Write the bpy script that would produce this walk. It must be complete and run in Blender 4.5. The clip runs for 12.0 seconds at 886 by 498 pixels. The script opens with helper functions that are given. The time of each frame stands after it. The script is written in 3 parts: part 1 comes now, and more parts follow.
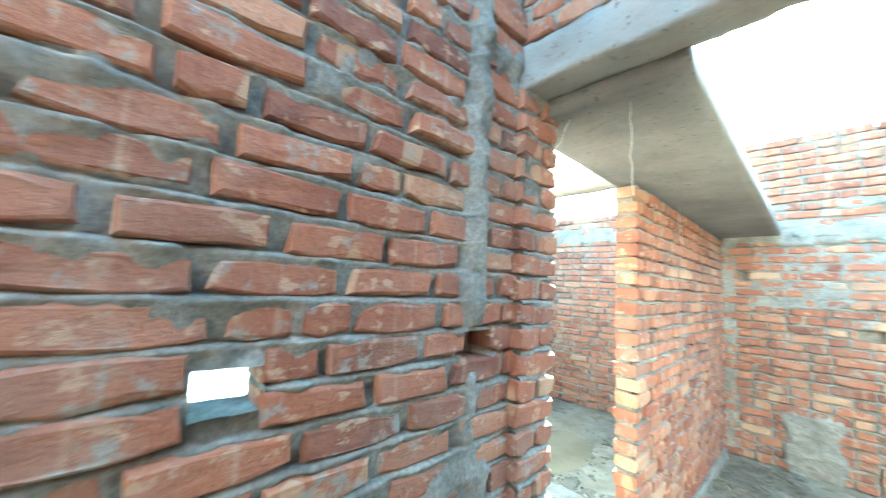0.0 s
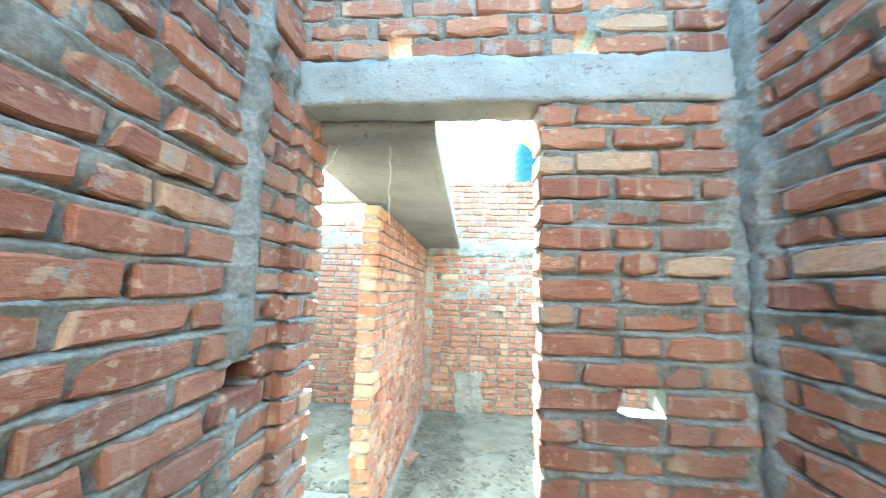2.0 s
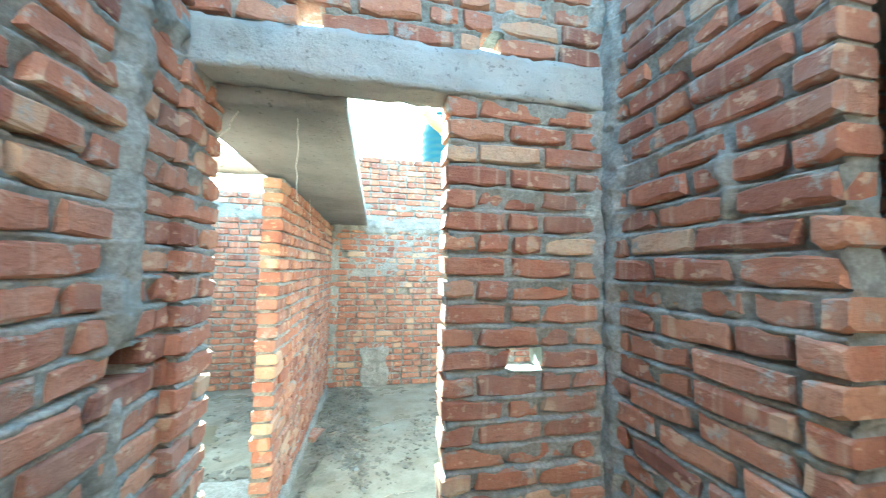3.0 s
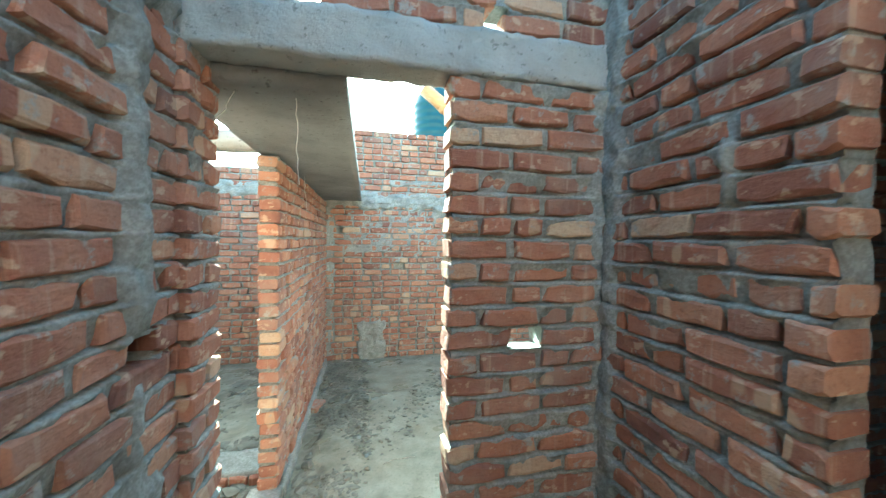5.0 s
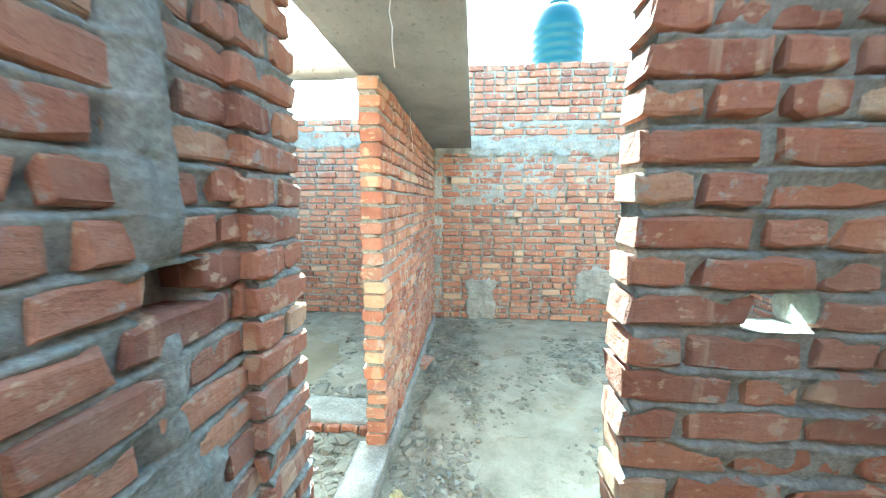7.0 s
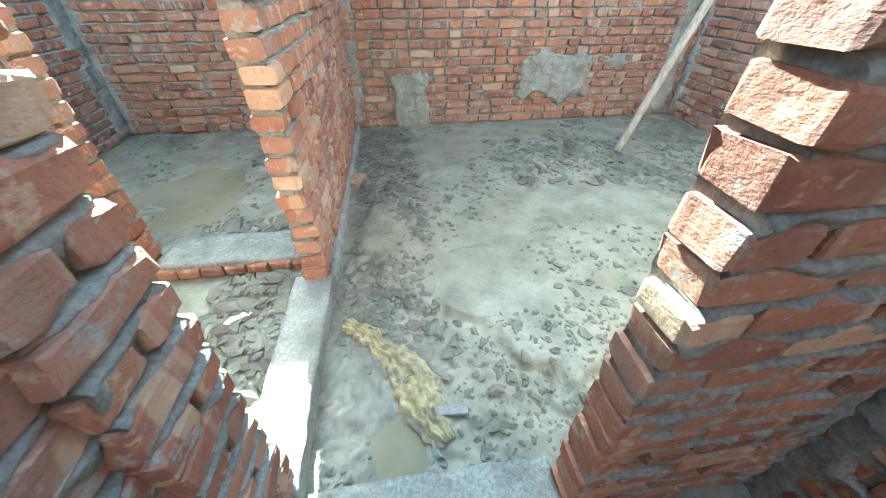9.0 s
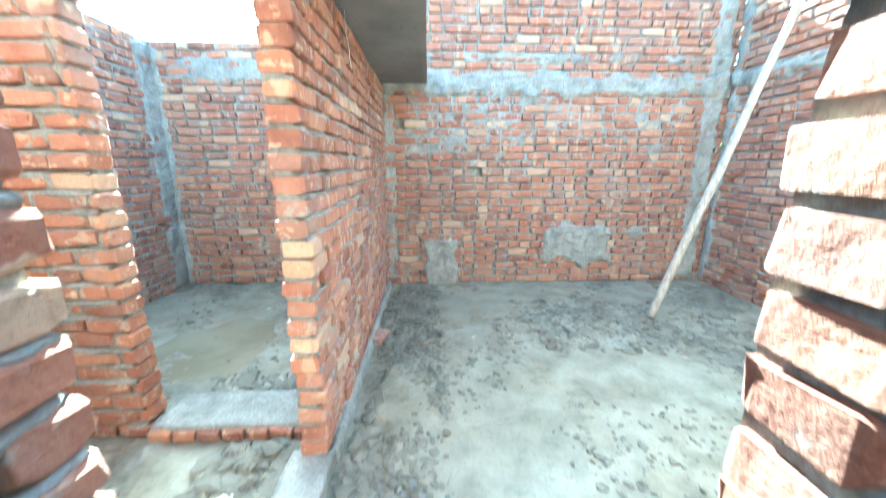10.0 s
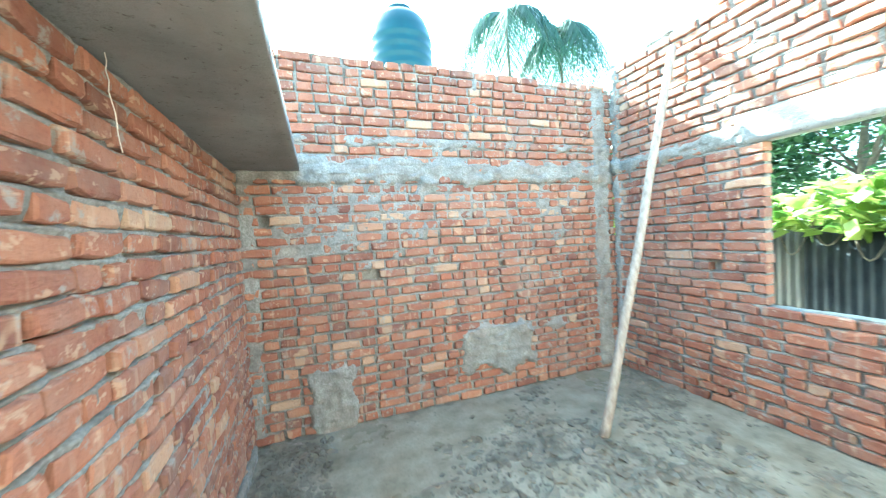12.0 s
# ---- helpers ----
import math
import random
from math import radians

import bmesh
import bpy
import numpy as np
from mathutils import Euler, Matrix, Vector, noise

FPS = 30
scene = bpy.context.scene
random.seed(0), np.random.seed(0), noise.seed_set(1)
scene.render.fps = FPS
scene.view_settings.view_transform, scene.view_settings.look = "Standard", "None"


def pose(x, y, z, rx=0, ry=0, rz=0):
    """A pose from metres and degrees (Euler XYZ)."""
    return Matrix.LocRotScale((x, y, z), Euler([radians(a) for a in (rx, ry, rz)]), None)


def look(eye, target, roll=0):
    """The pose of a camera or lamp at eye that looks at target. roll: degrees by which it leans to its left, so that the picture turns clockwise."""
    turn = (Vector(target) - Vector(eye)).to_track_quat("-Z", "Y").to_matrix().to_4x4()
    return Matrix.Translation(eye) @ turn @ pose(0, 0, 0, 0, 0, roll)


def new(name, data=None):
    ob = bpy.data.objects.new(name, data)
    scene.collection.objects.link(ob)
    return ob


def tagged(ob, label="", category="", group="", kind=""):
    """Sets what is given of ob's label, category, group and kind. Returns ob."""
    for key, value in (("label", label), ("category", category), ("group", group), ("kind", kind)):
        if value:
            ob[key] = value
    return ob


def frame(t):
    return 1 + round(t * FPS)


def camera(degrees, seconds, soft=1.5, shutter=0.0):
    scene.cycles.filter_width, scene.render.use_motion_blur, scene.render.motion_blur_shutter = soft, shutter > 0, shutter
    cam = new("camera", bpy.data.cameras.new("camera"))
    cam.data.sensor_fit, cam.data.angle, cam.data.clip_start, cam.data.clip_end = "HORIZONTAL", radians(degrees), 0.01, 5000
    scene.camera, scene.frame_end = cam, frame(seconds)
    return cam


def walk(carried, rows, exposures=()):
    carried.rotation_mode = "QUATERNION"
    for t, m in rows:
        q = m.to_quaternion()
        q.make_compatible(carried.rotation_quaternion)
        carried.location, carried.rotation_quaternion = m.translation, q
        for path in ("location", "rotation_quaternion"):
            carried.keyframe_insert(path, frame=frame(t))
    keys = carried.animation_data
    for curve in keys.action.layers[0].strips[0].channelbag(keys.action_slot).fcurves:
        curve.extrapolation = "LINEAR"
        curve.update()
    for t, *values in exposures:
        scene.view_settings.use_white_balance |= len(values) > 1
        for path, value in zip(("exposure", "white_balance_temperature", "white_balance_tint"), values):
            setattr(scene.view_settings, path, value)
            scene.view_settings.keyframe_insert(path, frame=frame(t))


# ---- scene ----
cam = camera(104.0, 12.0, soft=1.0, shutter=0.4)
PATH = [
    (0, (-0.009, -0.065, 1.445), (-1.472, 1.285, 1.643), 3.1),
    (0.5, (-0.044, -0.03, 1.44), (-1.098, 1.648, 1.713), -1.0),
    (1, (-0.048, -0.051, 1.473), (-0.823, 1.772, 1.747), 3.1),
    (1.5, (-0.067, -0.115, 1.493), (-0.643, 1.785, 1.734), 1.6),
    (2, (-0.083, -0.184, 1.513), (-0.237, 1.797, 1.745), 1.6),
    (2.5, (-0.112, -0.242, 1.516), (0.04, 1.747, 1.658), 1.2),
    (3, (-0.1, -0.25, 1.514), (0.282, 1.71, 1.626), 1.1),
    (3.2, (-0.082, -0.249, 1.51), (0.391, 1.689, 1.645), 1.3),
    (4.8, (-0.137, -0.269, 1.573), (0.349, 1.671, 1.554), 0.5),
    (5, (-0.143, -0.26, 1.551), (0.286, 1.692, 1.504), 0.7),
    (5.5, (-0.151, -0.2, 1.529), (0.12, 1.777, 1.39), 0.4),
    (6, (-0.127, -0.082, 1.504), (-0.071, 1.911, 1.356), 0.3),
    (6.5, (-0.14, 0.063, 1.446), (-0.347, 2.033, 1.169), 0.4),
    (6.7, (-0.154, 0.102, 1.438), (-0.364, 2.077, 1.203), 0.4),
    (8.3, (-0.312, 0.551, 1.265), (-0.087, 2.321, 0.359), -0.4),
    (8.5, (-0.300, 0.566, 1.250), (-0.083, 2.262, 0.212), -0.2),
    (9, (-0.261, 0.598, 1.225), (-0.046, 2.161, -0.004), 0.0),
    (9.5, (-0.220, 0.634, 1.222), (-0.051, 2.326, 0.168), 0.8),
    (10, (-0.211, 0.658, 1.278), (-0.129, 2.601, 0.807), 0.1),
    (10.5, (-0.199, 0.76, 1.362), (-0.045, 2.748, 1.21), -1.9),
    (11, (-0.189, 0.983, 1.409), (0.349, 2.908, 1.363), -1.8),
    (11.5, (-0.225, 1.218, 1.508), (0.6, 3.03, 1.318), -1.6),
    (12, (-0.115, 1.463, 1.491), (0.559, 3.344, 1.418), -3.3),
]
walk(cam, [(t, look(eye, target, roll)) for t, eye, target, roll in PATH],
     [(0, 4.62, 4780, -28), (1, 5.06, 4780, -28), (2, 4.79, 4780, -28), (3, 4.45, 4780, -28), (5, 3.65, 4930, -28), (5.5, 3.78, 4780, -28), (6, 4.10, 4780, -28), (6.5, 4.28, 4780, -28),
      (8.5, 3.91, 4930, -22), (9, 3.78, 4930, -22), (9.5, 3.59, 4910, -22), (10, 4.21, 4570, -22), (10.5, 4.23, 4610, -22), (11, 3.68, 4950, -20), (11.5, 3.71, 5380, -16), (12, 4.03, 4860, -22)])

# ---- world and sun ----
SUN = Vector((-0.2, 1.0, 0.78)).normalized()
world = bpy.data.worlds.new("sky")
scene.world = world
world.use_nodes = True
wn = world.node_tree
sky = wn.nodes.new("ShaderNodeTexSky")
sky.sky_type, sky.sun_disc = "NISHITA", False
sky.sun_elevation = math.asin(SUN.z)
sky.sun_rotation = math.atan2(SUN.x, SUN.y)
sky.dust_density, sky.air_density = 4.0, 1.2
wn.nodes["Background"].inputs[1].default_value = 0.10
wn.links.new(sky.outputs[0], wn.nodes["Background"].inputs[0])
sun = new("sun", bpy.data.lights.new("sun", "SUN"))
sun.data.energy, sun.data.angle, sun.data.color = 5.0, radians(0.6), (1.0, 0.95, 0.87)
sun.matrix_world = look(SUN * 20, (0, 0, 0))

# ---- materials ----


class Mat:
    """Small wrapper to write node materials in few lines."""

    def __init__(self, name):
        self.m = bpy.data.materials.new(name)
        self.m.use_nodes = True
        self.t = self.m.node_tree
        self.b = self.t.nodes["Principled BSDF"]
        self.pos = self.t.nodes.new("ShaderNodeNewGeometry")

    def node(self, kind, **sets):
        n = self.t.nodes.new(kind)
        for k, v in sets.items():
            n.inputs[k.replace("_", " ")].default_value = v
        return n

    def link(self, a, b):
        self.t.links.new(a, b)

    def noise(self, scale, detail=4.0, rough=0.55, stretch=None):
        n = self.node("ShaderNodeTexNoise", Scale=scale, Detail=detail, Roughness=rough)
        src = self.pos.outputs["Position"]
        if stretch:
            mp = self.node("ShaderNodeMapping", Scale=stretch)
            self.link(src, mp.inputs[0])
            src = mp.outputs[0]
        self.link(src, n.inputs["Vector"])
        return n.outputs[0]

    def ramp(self, src, *stops):
        r = self.t.nodes.new("ShaderNodeValToRGB")
        e = r.color_ramp.elements
        while len(e) < len(stops):
            e.new(0.5)
        for el, (p, c) in zip(e, stops):
            el.position = p
            el.color = (*c, 1) if len(c) == 3 else c
        self.link(src, r.inputs[0])
        return r.outputs[0]

    def mix(self, fac, a, b, mode="MIX"):
        n = self.t.nodes.new("ShaderNodeMix")
        n.data_type, n.blend_type = "RGBA", mode
        for socket, v in ((n.inputs[0], fac), (n.inputs[6], a), (n.inputs[7], b)):
            if isinstance(v, (int, float)):
                socket.default_value = v
            elif isinstance(v, tuple):
                socket.default_value = (*v, 1)
            else:
                self.link(v, socket)
        return n.outputs[2]

    def bump(self, src, strength, dist):
        n = self.node("ShaderNodeBump", Strength=strength, Distance=dist)
        old = self.b.inputs["Normal"].links
        if old:
            self.link(old[0].from_socket, n.inputs["Normal"])
        self.link(src, n.inputs["Height"])
        self.link(n.outputs[0], self.b.inputs["Normal"])

    def color(self, src):
        if isinstance(src, tuple):
            self.b.inputs["Base Color"].default_value = (*src, 1)
        else:
            self.link(src, self.b.inputs["Base Color"])

    def rough(self, src):
        if isinstance(src, float):
            self.b.inputs["Roughness"].default_value = src
        else:
            self.link(src, self.b.inputs["Roughness"])


def g(v):
    return (v, v, v)


MORTAR = ((0.30, (0.20, 0.202, 0.183)), (0.50, (0.345, 0.35, 0.322)), (0.72, (0.475, 0.48, 0.445)))


def brick_material(name, single):
    """Fired clay brick: each one its own red, smears of mortar, pale drips, pits."""
    m = Mat(name)
    if single:
        rnd = m.t.nodes.new("ShaderNodeObjectInfo").outputs["Random"]
    else:
        rnd = m.pos.outputs["Random Per Island"]
    base = m.ramp(rnd, (0.0, (0.185, 0.088, 0.066)), (0.20, (0.265, 0.118, 0.080)), (0.55, (0.325, 0.145, 0.092)),
                  (0.82, (0.37, 0.170, 0.105)), (0.94, (0.42, 0.225, 0.140)), (0.99, (0.50, 0.37, 0.25)))
    base = m.mix(m.ramp(m.noise(9, 3), (0.42, g(0)), (0.66, g(0.4))), base, (0.46, 0.235, 0.145))
    base = m.mix(m.ramp(m.noise(75, 5, 0.7), (0.33, g(0.35)), (0.5, g(0))), base, (0.17, 0.06, 0.045))
    base = m.mix(m.ramp(m.noise(1, 3, 0.6, (15, 15, 24)), (0.60, g(0)), (0.65, g(0.6))), base, (0.56, 0.42, 0.29))
    base = m.mix(m.ramp(m.noise(1, 2, 0.4, (8, 8, 3.5)), (0.66, g(0)), (0.68, g(0.65))), base, (0.52, 0.38, 0.25))
    drips = m.ramp(m.noise(1, 3, 0.5, (26, 26, 1.6)), (0.60, g(0)), (0.70, g(0.55)))
    base = m.mix(drips, base, (0.50, 0.36, 0.26))
    smear = m.ramp(m.noise(13, 6, 0.7), (0.575, g(0)), (0.65, g(0.85)))
    base = m.mix(smear, base, (0.335, 0.33, 0.295))
    film = m.ramp(m.noise(2.6, 5, 0.65), (0.48, g(0)), (0.70, g(0.4)))
    base = m.mix(film, base, (0.36, 0.315, 0.26))
    m.color(base)
    m.rough(m.ramp(m.noise(30, 3), (0.3, g(0.72)), (0.7, g(0.95))))
    m.b.inputs["Specular IOR Level"].default_value = 0.25
    m.bump(m.noise(20, 5, 0.6), 0.7, 0.012)
    m.bump(m.noise(1, 5, 0.65, (40, 40, 110)), 0.6, 0.006)
    m.bump(m.noise(170, 5, 0.7), 0.5, 0.003)
    return m.m


def mortar_material(name, tint=(1, 1, 1)):
    m = Mat(name)
    c = m.ramp(m.noise(7, 6, 0.65), *MORTAR)
    c = m.mix(m.ramp(m.noise(70, 5, 0.7), (0.4, g(0.5)), (0.6, g(0))), c, (0.13, 0.12, 0.105))
    c = m.mix(m.ramp(m.noise(2.2, 3), (0.5, g(0)), (0.75, g(0.4))), c, (0.36, 0.33, 0.28))
    m.color(m.mix(1.0, c, tint, "MULTIPLY"))
    m.rough(0.93)
    m.b.inputs["Specular IOR Level"].default_value = 0.2
    m.bump(m.noise(40, 7, 0.75), 0.9, 0.010)
    m.bump(m.noise(130, 5, 0.7), 0.6, 0.004)
    return m.m


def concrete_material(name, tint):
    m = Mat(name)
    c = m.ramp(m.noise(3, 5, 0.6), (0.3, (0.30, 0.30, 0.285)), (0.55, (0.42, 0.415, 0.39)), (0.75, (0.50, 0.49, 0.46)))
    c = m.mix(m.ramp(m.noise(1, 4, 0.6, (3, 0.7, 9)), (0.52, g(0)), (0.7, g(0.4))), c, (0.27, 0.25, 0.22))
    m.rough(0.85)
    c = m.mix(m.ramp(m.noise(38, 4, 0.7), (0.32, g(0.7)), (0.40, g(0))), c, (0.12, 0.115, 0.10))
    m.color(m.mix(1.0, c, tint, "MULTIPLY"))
    m.bump(m.noise(20, 7, 0.72), 0.9, 0.016)
    m.bump(m.noise(110, 5, 0.7), 0.4, 0.003)
    return m.m


def mud_material(name, dark=1.0, tint=None):
    m = Mat(name)
    wet = m.noise(1.3, 5, 0.6)
    c = m.ramp(m.noise(5, 7, 0.65), (0.28, (0.15, 0.145, 0.12)), (0.46, (0.27, 0.27, 0.235)), (0.62, (0.36, 0.36, 0.32)), (0.8, (0.42, 0.42, 0.38)))
    c = m.mix(m.ramp(m.noise(2.3, 4), (0.55, g(0)), (0.75, g(0.5))), c, (0.26, 0.22, 0.15))
    c = m.mix(m.ramp(m.noise(55, 4, 0.7), (0.34, g(0.4)), (0.46, g(0))), c, (0.13, 0.12, 0.10))
    m.color(m.mix(1.0, c, tint or g(dark), "MULTIPLY"))
    m.rough(m.ramp(wet, (0.42, g(0.26)), (0.60, g(0.7))))
    m.b.inputs["Specular IOR Level"].default_value = 0.4
    m.bump(m.noise(22, 5, 0.6), 0.4, 0.006)
    m.bump(m.noise(160, 4, 0.7), 0.25, 0.002)
    return m.m


def simple(name, stops, scale=12, rough=0.8, bump=0.3, stretch=None, metal=0.0, dist=0.004):
    m = Mat(name)
    n = m.noise(scale, 5, 0.6, stretch)
    m.color(m.ramp(n, *stops))
    m.rough(rough)
    m.b.inputs["Metallic"].default_value = metal
    m.bump(n, bump, dist)
    return m


BRICK = brick_material("fired_brick", True)
BRICK_FAR = brick_material("fired_brick_rest", False)
MORT = mortar_material("rough_mortar")
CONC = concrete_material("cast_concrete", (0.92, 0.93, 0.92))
# darker, bluer copy of the concrete; the slab underside's shade is in its colour
FORMED_SHADED = concrete_material("shuttered_shaded_concrete", (0.60, 0.61, 0.63))
MUD = mud_material("wet_mud", tint=(0.86, 0.82, 0.715))
CLOD = mud_material("mud_clod", tint=(0.54, 0.515, 0.46))
SOIL = mud_material("churned_soil", tint=(0.68, 0.645, 0.575))
BAMBOO = simple("bamboo", ((0.3, (0.33, 0.185, 0.085)), (0.6, (0.44, 0.265, 0.13)), (0.8, (0.50, 0.345, 0.20))), 9, 0.5, 0.2, (1, 6, 6)).m
WOOD = simple("weathered_pole", ((0.3, (0.24, 0.205, 0.165)), (0.55, (0.40, 0.355, 0.29)), (0.75, (0.52, 0.47, 0.39))), 14, 0.85, 0.5, (3, 3, 0.8)).m
TANK = simple("tank_plastic", ((0.3, (0.010, 0.042, 0.052)), (0.7, (0.014, 0.062, 0.074))), 4, 0.4, 0.05).m
SHEET = simple("corrugated_iron", ((0.35, (0.025, 0.027, 0.031)), (0.55, (0.052, 0.055, 0.061)), (0.72, (0.08, 0.068, 0.06))), 5, 0.6, 0.1, (1, 1, 0.4), 0.0)
SHEET.rough(0.9)
SHEET.b.inputs["Specular IOR Level"].default_value = 0.1
SHEET = SHEET.m
RUSTY = simple("weathered_iron", ((0.35, (0.075, 0.07, 0.065)), (0.55, (0.13, 0.12, 0.11)), (0.72, (0.17, 0.14, 0.115))), 5, 0.85, 0.1, (1, 1, 0.4)).m
BAG = simple("woven_plastic", ((0.30, (0.16, 0.15, 0.12)), (0.45, (0.29, 0.26, 0.16)), (0.58, (0.42, 0.36, 0.17)), (0.75, (0.50, 0.46, 0.33))), 26, 0.6, 0.6, None, 0.0, 0.01).m
WIRE = simple("wire", ((0.4, (0.62, 0.60, 0.52)), (0.6, (0.75, 0.73, 0.66))), 30, 0.5, 0.0).m
SHARD = simple("white_shard", ((0.4, (0.62, 0.60, 0.56)), (0.7, (0.75, 0.74, 0.70))), 20, 0.5, 0.2).m
BOARD = simple("grey_board", ((0.4, (0.22, 0.22, 0.22)), (0.7, (0.34, 0.34, 0.33))), 30, 0.7, 0.3).m
BARK = simple("bark", ((0.3, (0.09, 0.07, 0.05)), (0.7, (0.22, 0.18, 0.14))), 10, 0.9, 0.6, (4, 4, 1)).m


def leaf_material(name, dark, light):
    m = Mat(name)
    c = m.ramp(m.pos.outputs["Random Per Island"], (0.0, dark), (1.0, light))
    m.color(c)
    m.rough(0.5)
    tr = m.node("ShaderNodeBsdfTranslucent")
    m.link(c, tr.inputs[0])
    mx = m.node("ShaderNodeMixShader", Fac=0.35)
    m.link(m.b.outputs[0], mx.inputs[1])
    m.link(tr.outputs[0], mx.inputs[2])
    m.link(mx.outputs[0], m.t.nodes["Material Output"].inputs[0])
    return m.m


VINE = leaf_material("vine_leaf", (0.10, 0.19, 0.03), (0.40, 0.45, 0.10))
TREE = leaf_material("tree_leaf", (0.04, 0.09, 0.03), (0.10, 0.17, 0.06))
PALM = leaf_material("palm_leaf", (0.03, 0.065, 0.04), (0.06, 0.11, 0.065))
WATER = Mat("muddy_water")
WATER.color(WATER.ramp(WATER.noise(3, 3), (0.4, (0.20, 0.18, 0.12)), (0.6, (0.26, 0.24, 0.17))))
WATER.rough(0.06)
WATER = WATER.m

# ---- mesh helpers ----
rng = np.random.default_rng(7)
GRID = rng.random((64, 64))


def vnoise(x, y):
    """Smooth value noise on arrays, 0 to 1."""
    xi, yi = np.floor(x).astype(int), np.floor(y).astype(int)
    fx, fy = x - xi, y - yi
    fx, fy = fx * fx * (3 - 2 * fx), fy * fy * (3 - 2 * fy)
    a, b = GRID[xi % 64, yi % 64], GRID[(xi + 1) % 64, yi % 64]
    c, d = GRID[xi % 64, (yi + 1) % 64], GRID[(xi + 1) % 64, (yi + 1) % 64]
    return (a * (1 - fx) + b * fx) * (1 - fy) + (c * (1 - fx) + d * fx) * fy


def fbm(x, y, octaves=4):
    total, amp, norm = 0, 1.0, 0
    for k in range(octaves):
        total = total + amp * vnoise(x * 2 ** k + 17 * k, y * 2 ** k + 31 * k)
        norm += amp
        amp *= 0.55
    return total / norm


def mesh(name, verts, faces, material, smooth=True):
    me = bpy.data.meshes.new(name)
    me.from_pydata([tuple(map(float, v)) for v in verts], [], faces)
    me.materials.append(material)
    if smooth:
        me.polygons.foreach_set("use_smooth", [True] * len(me.polygons))
    me.update()
    return me


def part(name, bm, material, parent=None, label="", smooth=False):
    me = bpy.data.meshes.new(name)
    bmesh.ops.recalc_face_normals(bm, faces=bm.faces)
    bm.to_mesh(me)
    bm.free()
    me.materials.append(material)
    if smooth:
        me.polygons.foreach_set("use_smooth", [True] * len(me.polygons))
    ob = new(name, me)
    ob.parent = parent
    if label:
        tagged(ob, label)
    return ob


def add_box(bm, x0, x1, y0, y1, z0, z1, bevel=0.0):
    vs = bmesh.ops.create_cube(bm, size=1.0, matrix=Matrix.Translation(((x0 + x1) / 2, (y0 + y1) / 2, (z0 + z1) / 2)) @ Matrix.Diagonal((x1 - x0, y1 - y0, z1 - z0, 1)))["verts"]
    if bevel:
        es = list({e for v in vs for e in v.link_edges})
        bmesh.ops.bevel(bm, geom=es, offset=bevel, segments=2, affect="EDGES")
    return bm


def rough_block(x0, x1, y0, y1, z0, z1, step, amp, seed=0.0):
    """A cast block with an uneven skin."""
    bm = bmesh.new()
    add_box(bm, x0, x1, y0, y1, z0, z1)
    for axis, lo, hi in ((0, x0, x1), (1, y0, y1), (2, z0, z1)):
        n = min(160, int((hi - lo) / step))
        for k in range(1, n):
            co, no = [0, 0, 0], [0, 0, 0]
            co[axis], no[axis] = lo + (hi - lo) * k / n, 1
            bmesh.ops.bisect_plane(bm, geom=bm.verts[:] + bm.edges[:] + bm.faces[:], plane_co=co, plane_no=no)
    for v in bm.verts:
        p = v.co * 9 + Vector((seed, seed * 2, seed * 3))
        v.co += Vector((noise.noise(p), noise.noise(p + Vector((9, 3, 1))), noise.noise(p + Vector((2, 8, 5))))) * amp
        v.co += Vector((noise.noise(p * 4), noise.noise(p * 4 + Vector((9, 3, 1))), noise.noise(p * 4 + Vector((2, 8, 5))))) * amp * 0.5
    return bm


def tube(points, radii, sides=10):
    bm = bmesh.new()
    rings = []
    for i, p in enumerate(points):
        d = (Vector(points[min(i + 1, len(points) - 1)]) - Vector(points[max(i - 1, 0)])).normalized()
        a = d.orthogonal().normalized() if abs(d.z) > 0.95 else d.cross(Vector((0, 0, 1))).normalized()
        b = d.cross(a)
        rings.append([bm.verts.new(Vector(p) + (a * math.cos(k * math.tau / sides) + b * math.sin(k * math.tau / sides)) * radii[i]) for k in range(sides)])
    for r0, r1 in zip(rings, rings[1:]):
        for k in range(sides):
            bm.faces.new((r0[k], r0[(k + 1) % sides], r1[(k + 1) % sides], r1[k]))
    bm.faces.new(rings[0])
    bm.faces.new(rings[-1][::-1])
    return bm


# ---- bricks ----
COURSE, LONG, HIGH, DEEP = 0.078, 0.222, 0.0665, 0.112
PERIM = [(-0.5, -0.5), (-0.17, -0.5), (0.17, -0.5), (0.5, -0.5), (0.5, 0.5), (0.17, 0.5), (-0.17, 0.5), (-0.5, 0.5)]


